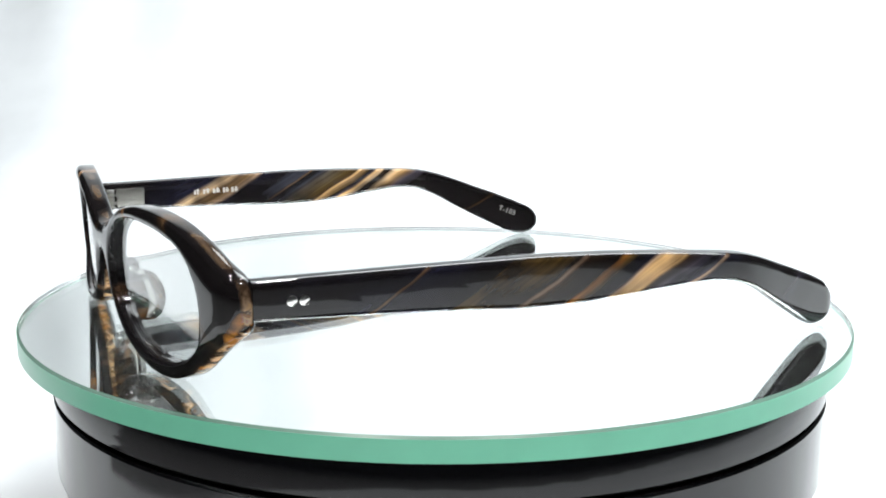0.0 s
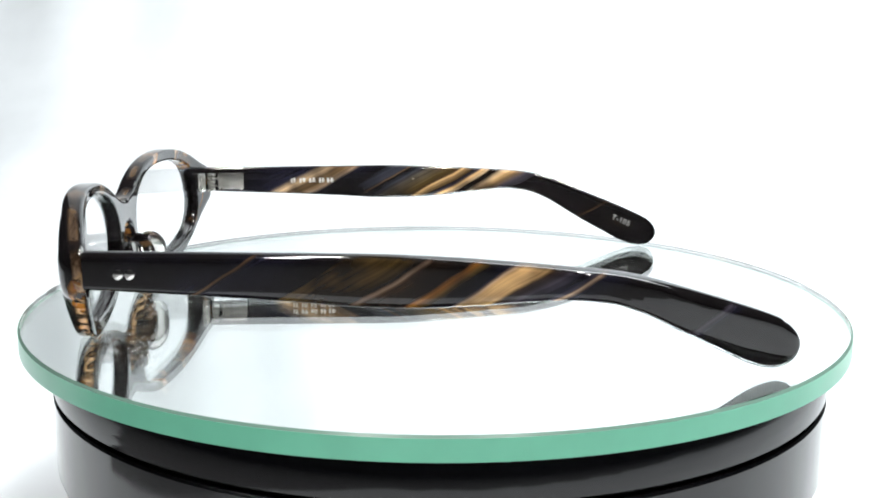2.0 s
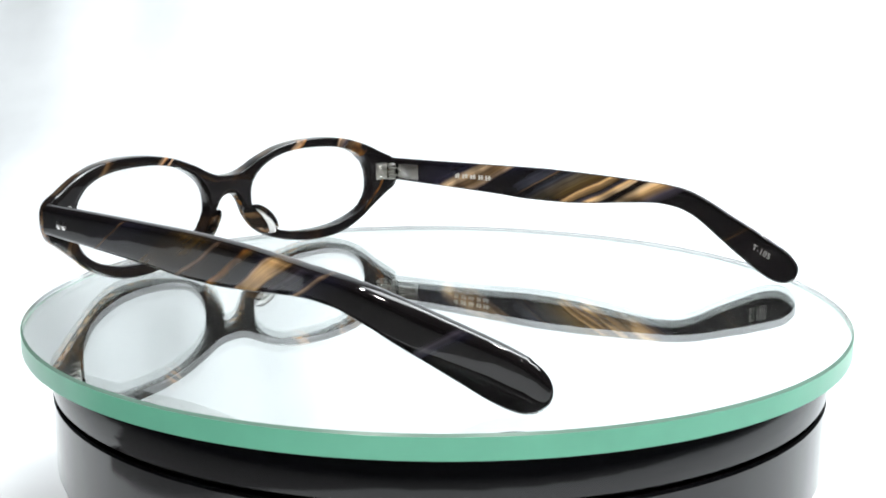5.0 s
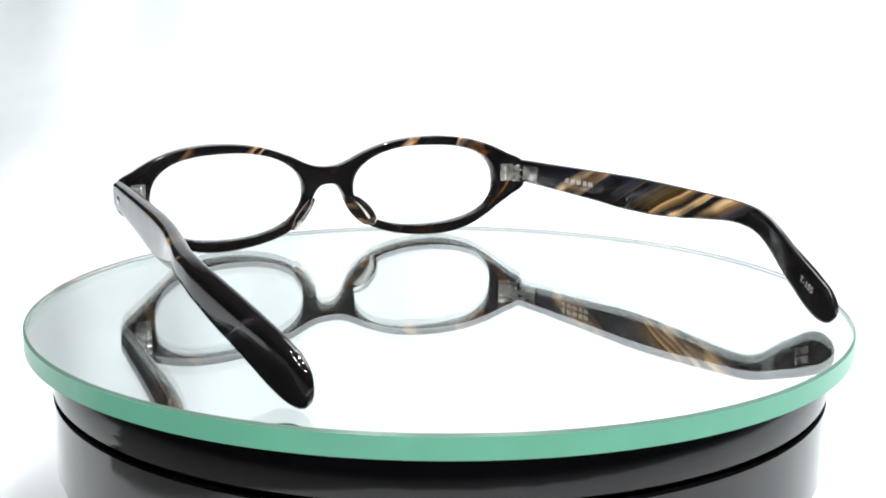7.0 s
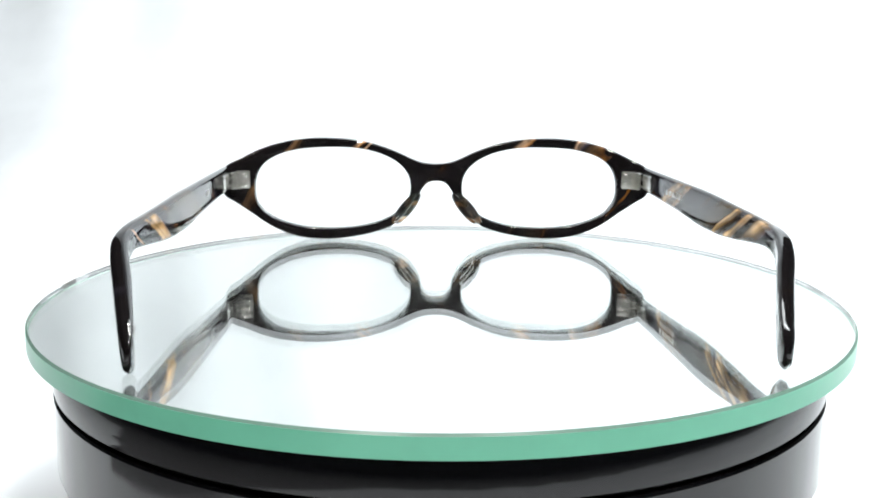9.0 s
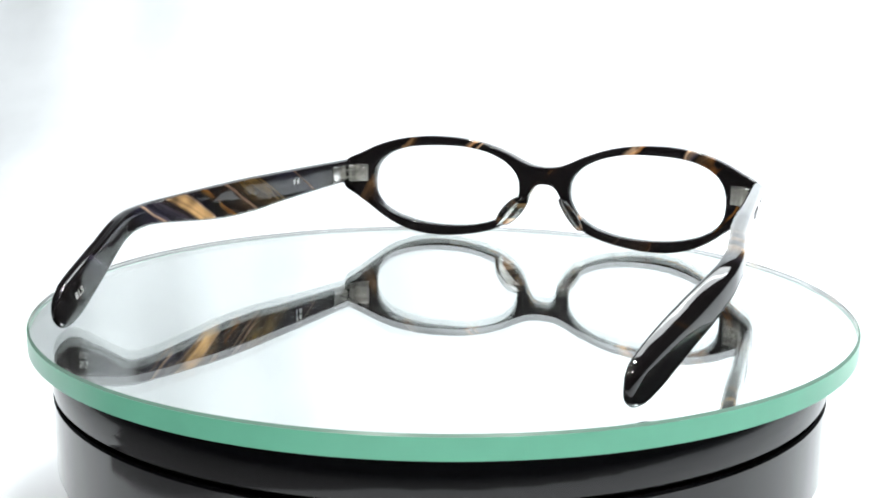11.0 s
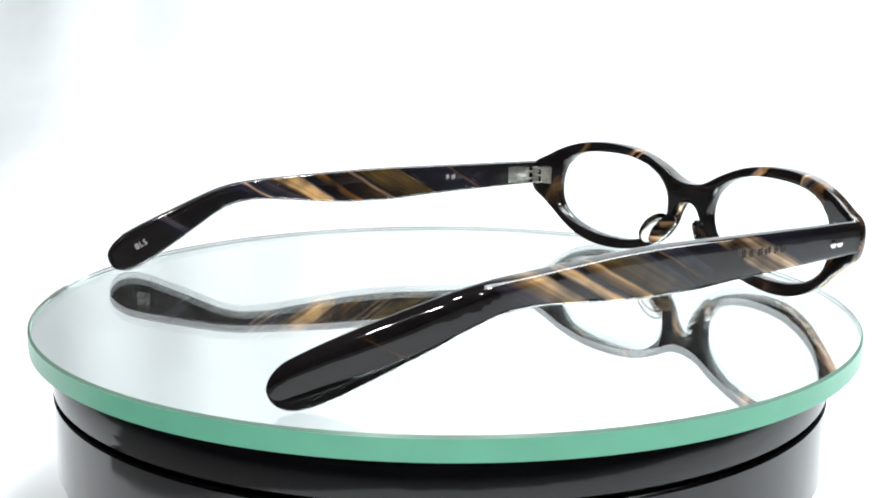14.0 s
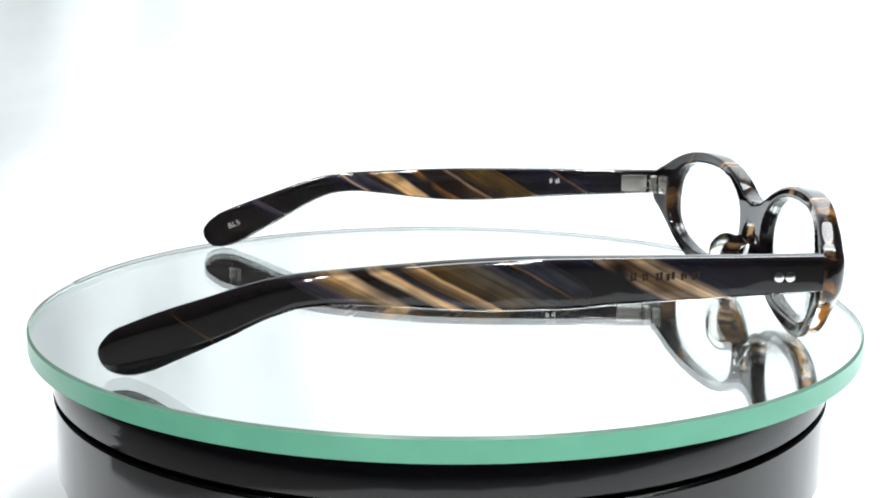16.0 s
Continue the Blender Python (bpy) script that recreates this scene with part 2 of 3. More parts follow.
M_GLASS = glass("plate_glass", (0.955, 0.985, 0.97))
M_GLASS.node_tree.nodes["Principled BSDF"].inputs["Transmission Weight"].default_value = 0.993


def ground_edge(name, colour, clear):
    """Ground glass edge: half scattering, half letting the light through, green from the length of glass behind it."""
    m, n, l, b = material(name)
    b.inputs["Base Color"].default_value = (*colour, 1)
    b.inputs["Roughness"].default_value = 0.3
    g = n.new("ShaderNodeBsdfRefraction")
    g.inputs["Color"].default_value = (0.80, 0.97, 0.91, 1)
    g.inputs["Roughness"].default_value = 0.12
    g.inputs["IOR"].default_value = 1.5
    mix = n.new("ShaderNodeMixShader")
    mix.inputs[0].default_value = clear
    out = n["Material Output"]
    l.new(b.outputs[0], mix.inputs[1])
    l.new(g.outputs[0], mix.inputs[2])
    l.new(mix.outputs[0], out.inputs["Surface"])
    return m


M_EDGE = plain("ground_edge_green", (0.185, 0.62, 0.415), 0.28, 0.0, 0.05, 90)
# painted pale: stands in for backdrop light coming through the far edge
M_EDGE_LIT = plain("edge_inside_painted_light", (0.74, 0.80, 0.78), 0.5, 0.0, 0.04, 120)
M_CHAMFER = ground_edge("polished_chamfer", (0.26, 0.46, 0.37), 0.45)
M_LENS = glass("demo_lens", (0.985, 0.99, 0.99), 0.0, 1.45)
M_PAD = glass("clear_acetate", (0.84, 0.81, 0.77), 0.03, 1.49)


# ---- mesh helpers ----
def part(name, bm, mat, parent=None, label="", smooth=True):
    me = bpy.data.meshes.new(name)
    bmesh.ops.recalc_face_normals(bm, faces=bm.faces[:])
    for f in bm.faces:
        f.smooth = smooth
    bm.to_mesh(me)
    bm.free()
    for m in (mat if isinstance(mat, (list, tuple)) else [mat]):
        me.materials.append(m)
    if smooth:
        me.set_sharp_from_angle(angle=radians(38))
    ob = new(name, me)
    if parent:
        ob.parent = parent
    return tagged(ob, label) if label else ob


def loft(bm, rings, caps=True):
    vs = [[bm.verts.new(p) for p in r] for r in rings]
    k = len(vs[0])
    for a, b in zip(vs, vs[1:]):
        for i in range(k):
            bm.faces.new((a[i], a[(i + 1) % k], b[(i + 1) % k], b[i]))
    if caps:
        bm.faces.new(vs[0])
        bm.faces.new(vs[-1][::-1])
    return vs


def turned(profile, seg=128):
    """A solid of revolution about z from (radius, height) pairs, closed on the axis."""
    bm = bmesh.new()
    rings = [[(r * math.cos(2 * math.pi * i / seg), r * math.sin(2 * math.pi * i / seg), z) for i in range(seg)] for r, z in profile]
    loft(bm, rings)
    return bm


def box(bm, x0, x1, y0, y1, z0, z1, bev=0.0):
    r = bmesh.ops.create_cube(bm, size=1.0, matrix=Matrix.Translation(((x0 + x1) / 2, (y0 + y1) / 2, (z0 + z1) / 2)) @ Matrix.Diagonal((x1 - x0, y1 - y0, z1 - z0, 1)))
    if bev:
        ed = list({e for v in r["verts"] for e in v.link_edges})
        bmesh.ops.bevel(bm, geom=ed, offset=bev, segments=2, profile=0.5, affect="EDGES")


def spline(knots, x):
    """Smooth curve through (x, y) knots in rising x (monotone cubic)."""
    xs, ys = [k[0] for k in knots], [k[1] for k in knots]
    if x <= xs[0]:
        return ys[0]
    if x >= xs[-1]:
        return ys[-1]
    d = [(ys[i + 1] - ys[i]) / (xs[i + 1] - xs[i]) for i in range(len(xs) - 1)]
    g = [d[0]] + [0.0 if d[i - 1] * d[i] <= 0 else 2 * d[i - 1] * d[i] / (d[i - 1] + d[i]) for i in range(1, len(d))] + [d[-1]]
    i = max(j for j in range(len(d)) if xs[j] <= x)
    h = xs[i + 1] - xs[i]
    t = (x - xs[i]) / h
    return ((2 * t ** 3 - 3 * t * t + 1) * ys[i] + (t ** 3 - 2 * t * t + t) * h * g[i] + (3 * t * t - 2 * t ** 3) * ys[i + 1] + (t ** 3 - t * t) * h * g[i + 1])


def closed_curve(knots, per=8):
    """Closed Catmull-Rom curve through the knots."""
    out, n = [], len(knots)
    for i in range(n):
        a, b, c, d = (Vector(knots[(i + j) % n]) for j in (-1, 0, 1, 2))
        for k in range(per):
            t = k / per
            out.append(0.5 * ((2 * b) + (c - a) * t + (2 * a - 5 * b + 4 * c - d) * t * t + (3 * b - a - 3 * c + d) * t ** 3))
    return out


# ---- the setting ----
def build_setting():
    bm = bmesh.new()
    prof = [(-0.30, -0.060), (0.40, -0.060)]
    prof += [(0.40 + 0.35 * math.sin(a), -0.060 + 0.35 * (1 - math.cos(a))) for a in [radians(9 * i) for i in range(1, 11)]]
    prof += [(0.755, 0.7), (0.76, 1.25)]
    cols = 48
    rows = []
    for k, (y, z) in enumerate(prof):
        row = []
        for i in range(cols + 1):
            x = -0.50 + 1.08 * i / cols
            if k == 0:
                # the front edge of the cloth runs aslant and is cut unevenly
                e = min(1.0, max(0.0, (x + 0.17) / 0.12))
                at = -0.045 - 0.27 * e * e * (3 - 2 * e) + 0.010 * math.sin(i * 1.9) + 0.006 * math.sin(i * 4.3)
            else:
                at = y + 0.004 * math.sin(i * 1.3 + z * 9)
            row.append(bm.verts.new((x, at, z + (0.003 * math.sin(i * 0.9 + z * 7) if y > 0.5 else 0))))
        rows.append(row)
    for a, b in zip(rows, rows[1:]):
        for i in range(cols):
            bm.faces.new((a[i], a[i + 1], b[i + 1], b[i]))
    ret = bmesh.ops.extrude_face_region(bm, geom=bm.faces[:])
    bmesh.ops.translate(bm, vec=(0, 0.004, -0.004), verts=[v for v in ret["geom"] if isinstance(v, bmesh.types.BMVert)])
    tagged(part("backdrop", bm, M_SHEET), "seamless white cloth sweep, slightly mottled and brightly lit", "backdrop", kind="structure")
    for name, b in (("wall_north", (-2.2, 2.2, 2.0, 2.1, -0.068, 1.9)), ("wall_south", (-2.2, 2.2, -2.4, -2.3, -0.068, 1.9)),
                    ("wall_west", (-2.3, -2.2, -2.4, 2.1, -0.068, 1.9)), ("wall_east", (2.2, 2.3, -2.4, 2.1, -0.068, 1.9)),
                    ("floor", (-2.3, 2.3, -2.4, 2.1, -0.17, -0.068)), ("ceiling", (-2.3, 2.3, -2.4, 2.1, 1.9, 2.0))):
        bm = bmesh.new()
        box(bm, *b)
        tagged(part(name, bm, M_WALL, smooth=False), "plain grey painted room surface", "room", kind="structure")


def build_turntable():
    base = tagged(new("turntable"), "round glossy black plastic turntable with thin seams round it", "turntable")
    base.location = (0, 0, -0.060)
    z = 0.060
    p = lambda *rows: [(r * MM, h * MM + z) for r, h in rows]
    part("base", turned(p((0.1, -59.9), (83, -59.9), (85, -59), (88, -52), (91, -44), (92.9, -37.5), (93.3, -35.2), (93.0, -34.6), (0.1, -34.6))), M_BLACK, base)
    part("drum", turned(p((0.1, -34.1), (93.5, -34.1), (94.1, -33.6), (94.1, -16.5), (93.6, -16.0), (0.1, -16.0))), M_BLACK, base)
    part("gap_ring", turned(p((0.1, -36), (92.2, -36), (92.2, -14.5), (0.1, -14.5))), M_GAP, base)
    plat = part("platter", turned(p((0.1, -15.0), (93.6, -15.0), (94.1, -14.5), (94.1, -6.6), (93.2, -5.3), (0.1, -5.3))), M_BLACK, base)
    return base, plat


def build_disc():
    disc = tagged(new("mirror_disc"), "round mirror of thick glass with a pale green edge", "mirror")
    R = 99.8 * MM
    seg = 192
    bm = bmesh.new()
    ring = lambda r, h: [(r * math.cos(2 * math.pi * i / seg), r * math.sin(2 * math.pi * i / seg), h) for i in range(seg)]
    loft(bm, [ring(R - 0.0005, 0.0), ring(R, -0.0005), ring(R, -0.0043), ring(R - 0.0004, -0.0047)])
    for f in bm.faces:
        if len(f.verts) == 4:
            f.material_index = 2 if f.calc_center_median().z > -0.00035 else 0
        elif f.calc_center_median().z < -0.001:
            f.material_index = 1
    plate = part("glass_plate", bm, [M_GLASS, M_SILVER, M_CHAMFER], disc, "clear plate glass silvered beneath")
    plate.visible_shadow = False
    # added opaque hoop: green outside, inner face painted with the light behind
    bm = bmesh.new()
    hoop = [ring(R + 0.00001, -0.0005), ring(R + 0.00004, -0.0005), ring(R + 0.00004, -0.0047), ring(R + 0.00001, -0.0047)]
    loft(bm, hoop + hoop[:1], caps=False)
    bmesh.ops.remove_doubles(bm, verts=bm.verts[:], dist=0.000001)
    for f in bm.faces:
        c = f.calc_center_median()
        f.material_index = 1 if math.hypot(c.x, c.y) < R + 0.00002 - 0.5 * R * (math.pi / seg) ** 2 else 0
    part("edge_band", bm, [M_EDGE, M_EDGE_LIT], disc, "green glass edge as an added opaque hoop, painted pale inside for light coming through")
    part("backing", turned([(0.0001, -0.00475), (R - 0.0009, -0.00475), (R - 0.0009, -0.00525), (0.0001, -0.00525)], 96), M_GAP, disc, "dark paint on the back of the mirror")
    return disc


# ---- the spectacles ----
def end_piece(x, a=58.5, b=66.0):
    e = min(1.0, max(0.0, (abs(x) - a) / (b - a)))
    return e * e * (3 - 2 * e)


def back_y(x, z):
    """Rear surface of the front, in millimetres: wrapped round the face, leaning, drawn back at the end pieces."""
    return 78.4 + 0.04 * (z - 20.0) - 0.0015 * x * x - 2.3 * (max(0.0, abs(x) - 32.0) / 34.0) ** 2


OUTLINE = [(0, 23.9), (4.2, 24.3), (7.9, 25.6), (12.8, 27.9), (20, 30.4), (27.2, 31.8), (34.4, 32.3), (41, 32.2), (48.6, 31.2), (55.7, 29.1), (61.6, 26.3), (66.3, 23.8),
           (67.6, 19.6), (66.5, 15.1), (63.1, 12.5), (58.5, 9.1), (53.3, 5.2), (48, 2.4), (41.8, 0.55), (34.6, 0.0), (27.4, 0.5), (20.1, 1.9), (14.5, 3.9), (9.8, 7.2), (6.6, 11.3),
           (5.3, 14.5), (3.7, 17.0), (2.0, 18.2), (0, 18.5)]
LENS_C, LENS_A, LENS_B = (32.8, 16.4), 24.5, 13.0


def lens_edge(k, n=72, grow=0.0):
    a = 2 * math.pi * k / n
    c, s = math.cos(a), math.sin(a)
    e = 2.22 + 0.5 * max(0.0, math.cos(a - 0.75)) ** 2
    r = (abs(c / (LENS_A + grow)) ** e + abs(s / (LENS_B + grow)) ** e) ** (-1 / e)
    return LENS_C[0] + r * c, LENS_C[1] + r * s


def lens_radius(a, grow=0.0):
    c, s = math.cos(a), math.sin(a)
    e = 2.22 + 0.5 * max(0.0, math.cos(a - 0.75)) ** 2
    return (abs(c / (LENS_A + grow)) ** e + abs(s / (LENS_B + grow)) ** e) ** (-1 / e)


def build_front(glasses):
    """The front as a ring round each lens; both faces round off towards the true edges."""
    half = OUTLINE
    knots = [(x, z) for x, z in half] + [(-x, z) for x, z in half[-2:0:-1]]
    whole = closed_curve(knots, 6)
    n_half = 6 * (len(half) - 1)
    rim = [(max(0.0, p.x), p.y) for p in whole[:n_half + 1]]
    z0, z1 = rim[-1][1], rim[0][1]
    rim += [(0.0, z0 + (z1 - z0) * k / 8) for k in range(1, 8)]
    outer = np.array([(p.x, p.y) for p in whole])
    inner = np.array([(sx * x, z) for sx in (1, -1) for x, z in (lens_edge(k, 240) for k in range(240))])
    back_round, middle, ahead = 0.7, 1.5, 3.3
    wall_f, wall_b = 1.8, 0.9
    us = [0.0, 0.02, 0.06, 0.12, 0.20, 0.30, 0.40, 0.5, 0.58, 0.66, 0.74, 0.82, 0.89, 0.94, 0.98, 1.0]
    bm = bmesh.new()
    for side in (1, -1):
        cols = []
        for x, z in rim:
            a = math.atan2(z - LENS_C[1], x - LENS_C[0])
            r = lens_radius(a)
            xi, zi = LENS_C[0] + r * math.cos(a), LENS_C[1] + r * math.sin(a)
            f_col, b_col = [], []
            for u in us:
                px, pz = xi + (x - xi) * u, zi + (z - zi) * u
                d_out = float(np.sqrt(((outer - (px, pz)) ** 2).sum(1).min()))
                d_in = float(np.sqrt(((inner - (px, pz)) ** 2).sum(1).min()))
                if u == 1.0 and px > 1e-6:
                    d_out = 0.0
                if u == 0.0:
                    d_in = 0.0
                y = back_y(px, pz) + middle
                # the walls give way to full rounding at the end pieces
                ends = end_piece(px, 44.0, 62.0) * u
                wf, wb, br = wall_f - 1.4 * ends, wall_b - 0.6 * ends, back_round + 0.9 * ends
                wide = end_piece(px, 40.0, 64.0)
                tf = min(1.0, d_in / 1.2, d_out / (2.1 + 2.4 * wide))
                tb = min(1.0, d_in / back_round, d_out / br)
                rise = ahead + 0.9 * end_piece(px, 48.0, 66.0) - wf
                f_col.append(bm.verts.new(Vector((side * px, y + wf + rise * (1 - (1 - tf) ** 2.1) ** 0.5, pz)) * MM))
                b_col.append(bm.verts.new(Vector((side * px, y - wb - (middle - wb) * (1 - (1 - tb) ** 2.2) ** 0.5, pz)) * MM))
            cols.append((f_col, b_col))
        n = len(cols)
        for j in range(n):
            for col in (0, 1):
                p, q = cols[j][col], cols[(j + 1) % n][col]
                for k in range(len(us) - 1):
                    bm.faces.new((p[k], p[k + 1], q[k + 1], q[k]))
            # the flat walls of the rim: round the lens, and outside but for the plane of symmetry
            (f0, b0), (f1, b1) = cols[j], cols[(j + 1) % n]
            bm.faces.new((f0[0], f1[0], b1[0], b0[0]))
            if max(abs(f0[-1].co.x), abs(f1[-1].co.x)) > 1e-7:
                bm.faces.new((f0[-1], f1[-1], b1[-1], b0[-1]))
    bmesh.ops.remove_doubles(bm, verts=bm.verts[:], dist=0.00001)
    return part("front", bm, M_FRONT, glasses)


def build_lens(glasses, side):
    bm = bmesh.new()
    n, rings = 72, 6
    front, back = [], []
    for r in range(1, rings + 1):
        f = r / rings
        rf, rb = [], []
        for k in range(n):
            x, z = lens_edge(k, n, 0.35)
            x, z = LENS_C[0] + (x - LENS_C[0]) * f, LENS_C[1] + (z - LENS_C[1]) * f
            y = back_y(x, z)
            rf.append((side * x * MM, (y + 3.0) * MM, z * MM))
            rb.append((side * x * MM, (y + 1.8) * MM, z * MM))
        front.append(rf)
        back.append(rb)
    loft(bm, front + back[::-1])
    ob = part("lens", bm, M_LENS, glasses, "clear thin demonstration lens")
    ob.visible_shadow = False
    return ob


TOP = [(-69.4, 4.6), (-69.15, 6.6), (-67.8, 8.7), (-63.5, 11.0), (-54, 14.5), (-49.3, 16.1), (-43.4, 18.1), (-35.8, 20.4), (-30, 21.6), (-23, 22.3), (-12, 23.0), (2, 23.7), (18, 24.1), (35, 24.1), (69, 24.0)]
TOP_RIGHT = [(-69.4, 4.2), (-69.15, 5.8), (-67.8, 7.8), (-63.5, 10.0), (-54, 13.9), (-49.3, 15.6), (-43.4, 17.8), (-35.8, 20.3), (-30, 21.6)] + TOP[9:]
BOTTOM = [(-69.4, 3.2), (-68.6, 1.6), (-67, 0.6), (-64, 0.12), (-60, 1.0), (-53, 4.3), (-43.5, 9.3), (-35, 13.8), (-29, 15.7), (-23, 16.2), (-13, 15.5), (-3, 14.5), (8, 13.9), (18.6, 14.0), (29, 14.7), (50, 15.8), (69, 16.6)]
OUTER_LEFT = [(-69.4, 64.7), (-64, 66.2), (-48, 71.0), (-38, 74.0), (-32, 75.1), (-26, 75.2), (-16, 74.0), (0, 72.0), (25, 70.3), (69, 67.7)]
OUTER_RIGHT = [(-69.4, 64.4), (-64, 65.9), (-48, 71.3), (-38, 74.8), (-32, 76.0), (-26, 76.1), (-16, 75.0), (0, 73.0), (25, 71.1), (45, 69.6), (69, 67.7)]
THICK = [(-69.4, 2.3), (-65, 2.6), (-57, 3.2), (-48, 3.7), (-38, 3.9), (-10, 3.5), (40, 3.1), (70.2, 3.0)]


def outer_x(side, y):
    return spline(OUTER_RIGHT if side > 0 else OUTER_LEFT, y)


def rounded_section(xo, xi, zb, zt, y, seg=5):
    """Section of a temple: flat outside between bevelled edges, well rounded inside, leaning a little more towards the tail."""
    tall, wide = zt - zb, abs(xo - xi)
    tail = end_piece(min(0.0, y), 32.0, 52.0)
    rt, rb = min(1.0 + 0.9 * tail, 0.47 * wide, 0.45 * tall), min(1.2 + 0.7 * tail, 0.62 * wide, 0.45 * tall)
    ri = min(1.5 + 0.3 * tail, 0.47 * wide, 0.45 * tall)
    sg = 1 if xo > xi else -1
    x_in, x_out, out = 0.0, wide, []
    for cx, cz, a0, r in ((x_out - rt, zt - rt, 0, rt), (x_in + ri, zt - ri, 90, ri), (x_in + ri, zb + ri, 180, ri), (x_out - rb, zb + rb, 270, rb)):
        for k in range(seg + 1):
            a = radians(a0 + 90 * k / seg)
            out.append((cx + r * math.cos(a), cz + r * math.sin(a)))
    k2 = 2 * seg + 2
    fill = lambda x, z0, z1: [(x, z0 + (z1 - z0) * k / 6) for k in range(1, 6)]
    out = out[:k2] + fill(x_in, zt - ri, zb + ri) + out[k2:] + fill(x_out, zb + rb, zt - rt)
    zc, hh = (zt + zb) / 2, tall / 2
    mid = min(1.0, max(0.0, (55.0 - y) / 45.0)) if sg > 0 else 0.0
    slope = 0.22 + 0.12 * mid + (0.26 if sg > 0 else 0.08) * tail
    lift = 0.35 * mid * (1.0 - tail)
    res = []
    for x, z in out:
        swell = (0.10 + 0.12 * tail if x > wide / 2 else -0.10) * (1 - ((z - zc) / hh) ** 2)
        if x > wide / 2:
            swell += 0.09 * tail * (z - zc) * min(1.0, wide / 3.0)
        lean = slope * (wide / 2 - x) * min(1.0, tall / 6.0) * (0.3 + 0.7 * (z - zb) / tall)
        res.append((xi + sg * (x + swell), y, max(0.05, z + lean + lift)))
    return res


def build_temple(glasses, side, mat):
    ys = [-69.44, -69.4, -69.3, -69.1, -68.8, -68.4, -67.9, -67.2, -66.4, -65.6, -65] + [-64 + 2.0 * i for i in range(67)] + [69.0, 70.2]
    shift = -0.4 if side < 0 else 0.2
    rings = []
    for y in ys:
        xo, thick, top, low = outer_x(side, y), spline(THICK, y), spline(TOP_RIGHT if side > 0 else TOP, y), spline(BOTTOM, y)
        if y < -65.0:
            # the end closes in a rounded paddle
            f = math.sqrt(max(0.004, 1 - ((-65.0 - y) / 4.45) ** 2))
            zc, high = (4.5, 9.3) if side > 0 else (4.9, 10.0)
            top, low = zc + (high + 0.36 * (y + 65.0) - zc) * f, zc + (0.25 - zc) * f
            xo, thick = xo - thick * (1 - f ** 0.8) / 2, thick * f ** 0.8
        xi = xo - thick
        sec = rounded_section(side * xo, side * xi, low, top, y)
        back = shift * min(1.0, max(0.0, (69.0 - y) / 40.0))
        rings.append([Vector((p[0], p[1] + back, p[2])) * MM for p in sec])
    bm = bmesh.new()
    loft(bm, rings)
    return part("temple", bm, mat, glasses)


def inner_face(side, y, z):
    """A frame on the inner face of a temple: x runs along it to the rear, z out of it."""
    at = lambda yy: Vector((side * (outer_x(side, yy) - spline(THICK, yy) - 0.1), yy, z)) * MM
    x = (at(y - 1.0) - at(y + 1.0)).normalized()
    zz = Vector((0, 0, 1))
    nrm = x.cross(zz) if side > 0 else zz.cross(x)
    nrm = nrm.normalized()
    if nrm.x * side > 0:
        nrm = -nrm
    return at(y), x, nrm


def build_rivets(glasses, temple, side):
    for y in (61.2, 63.4):
        bm = bmesh.new()
        xo = outer_x(side, y) + 0.10
        prof = [(0.05, -0.8), (0.98, -0.8), (0.98, 0.06), (0.86, 0.14), (0.05, 0.18)]
        rings = [[Vector((side * (xo + h), y + r * math.cos(k * math.pi / 10), 19.9 + r * math.sin(k * math.pi / 10))) * MM for k in range(20)] for r, h in prof]
        loft(bm, rings)
        part("rivet", bm, M_RIVET, temple, "polished steel rivet head")


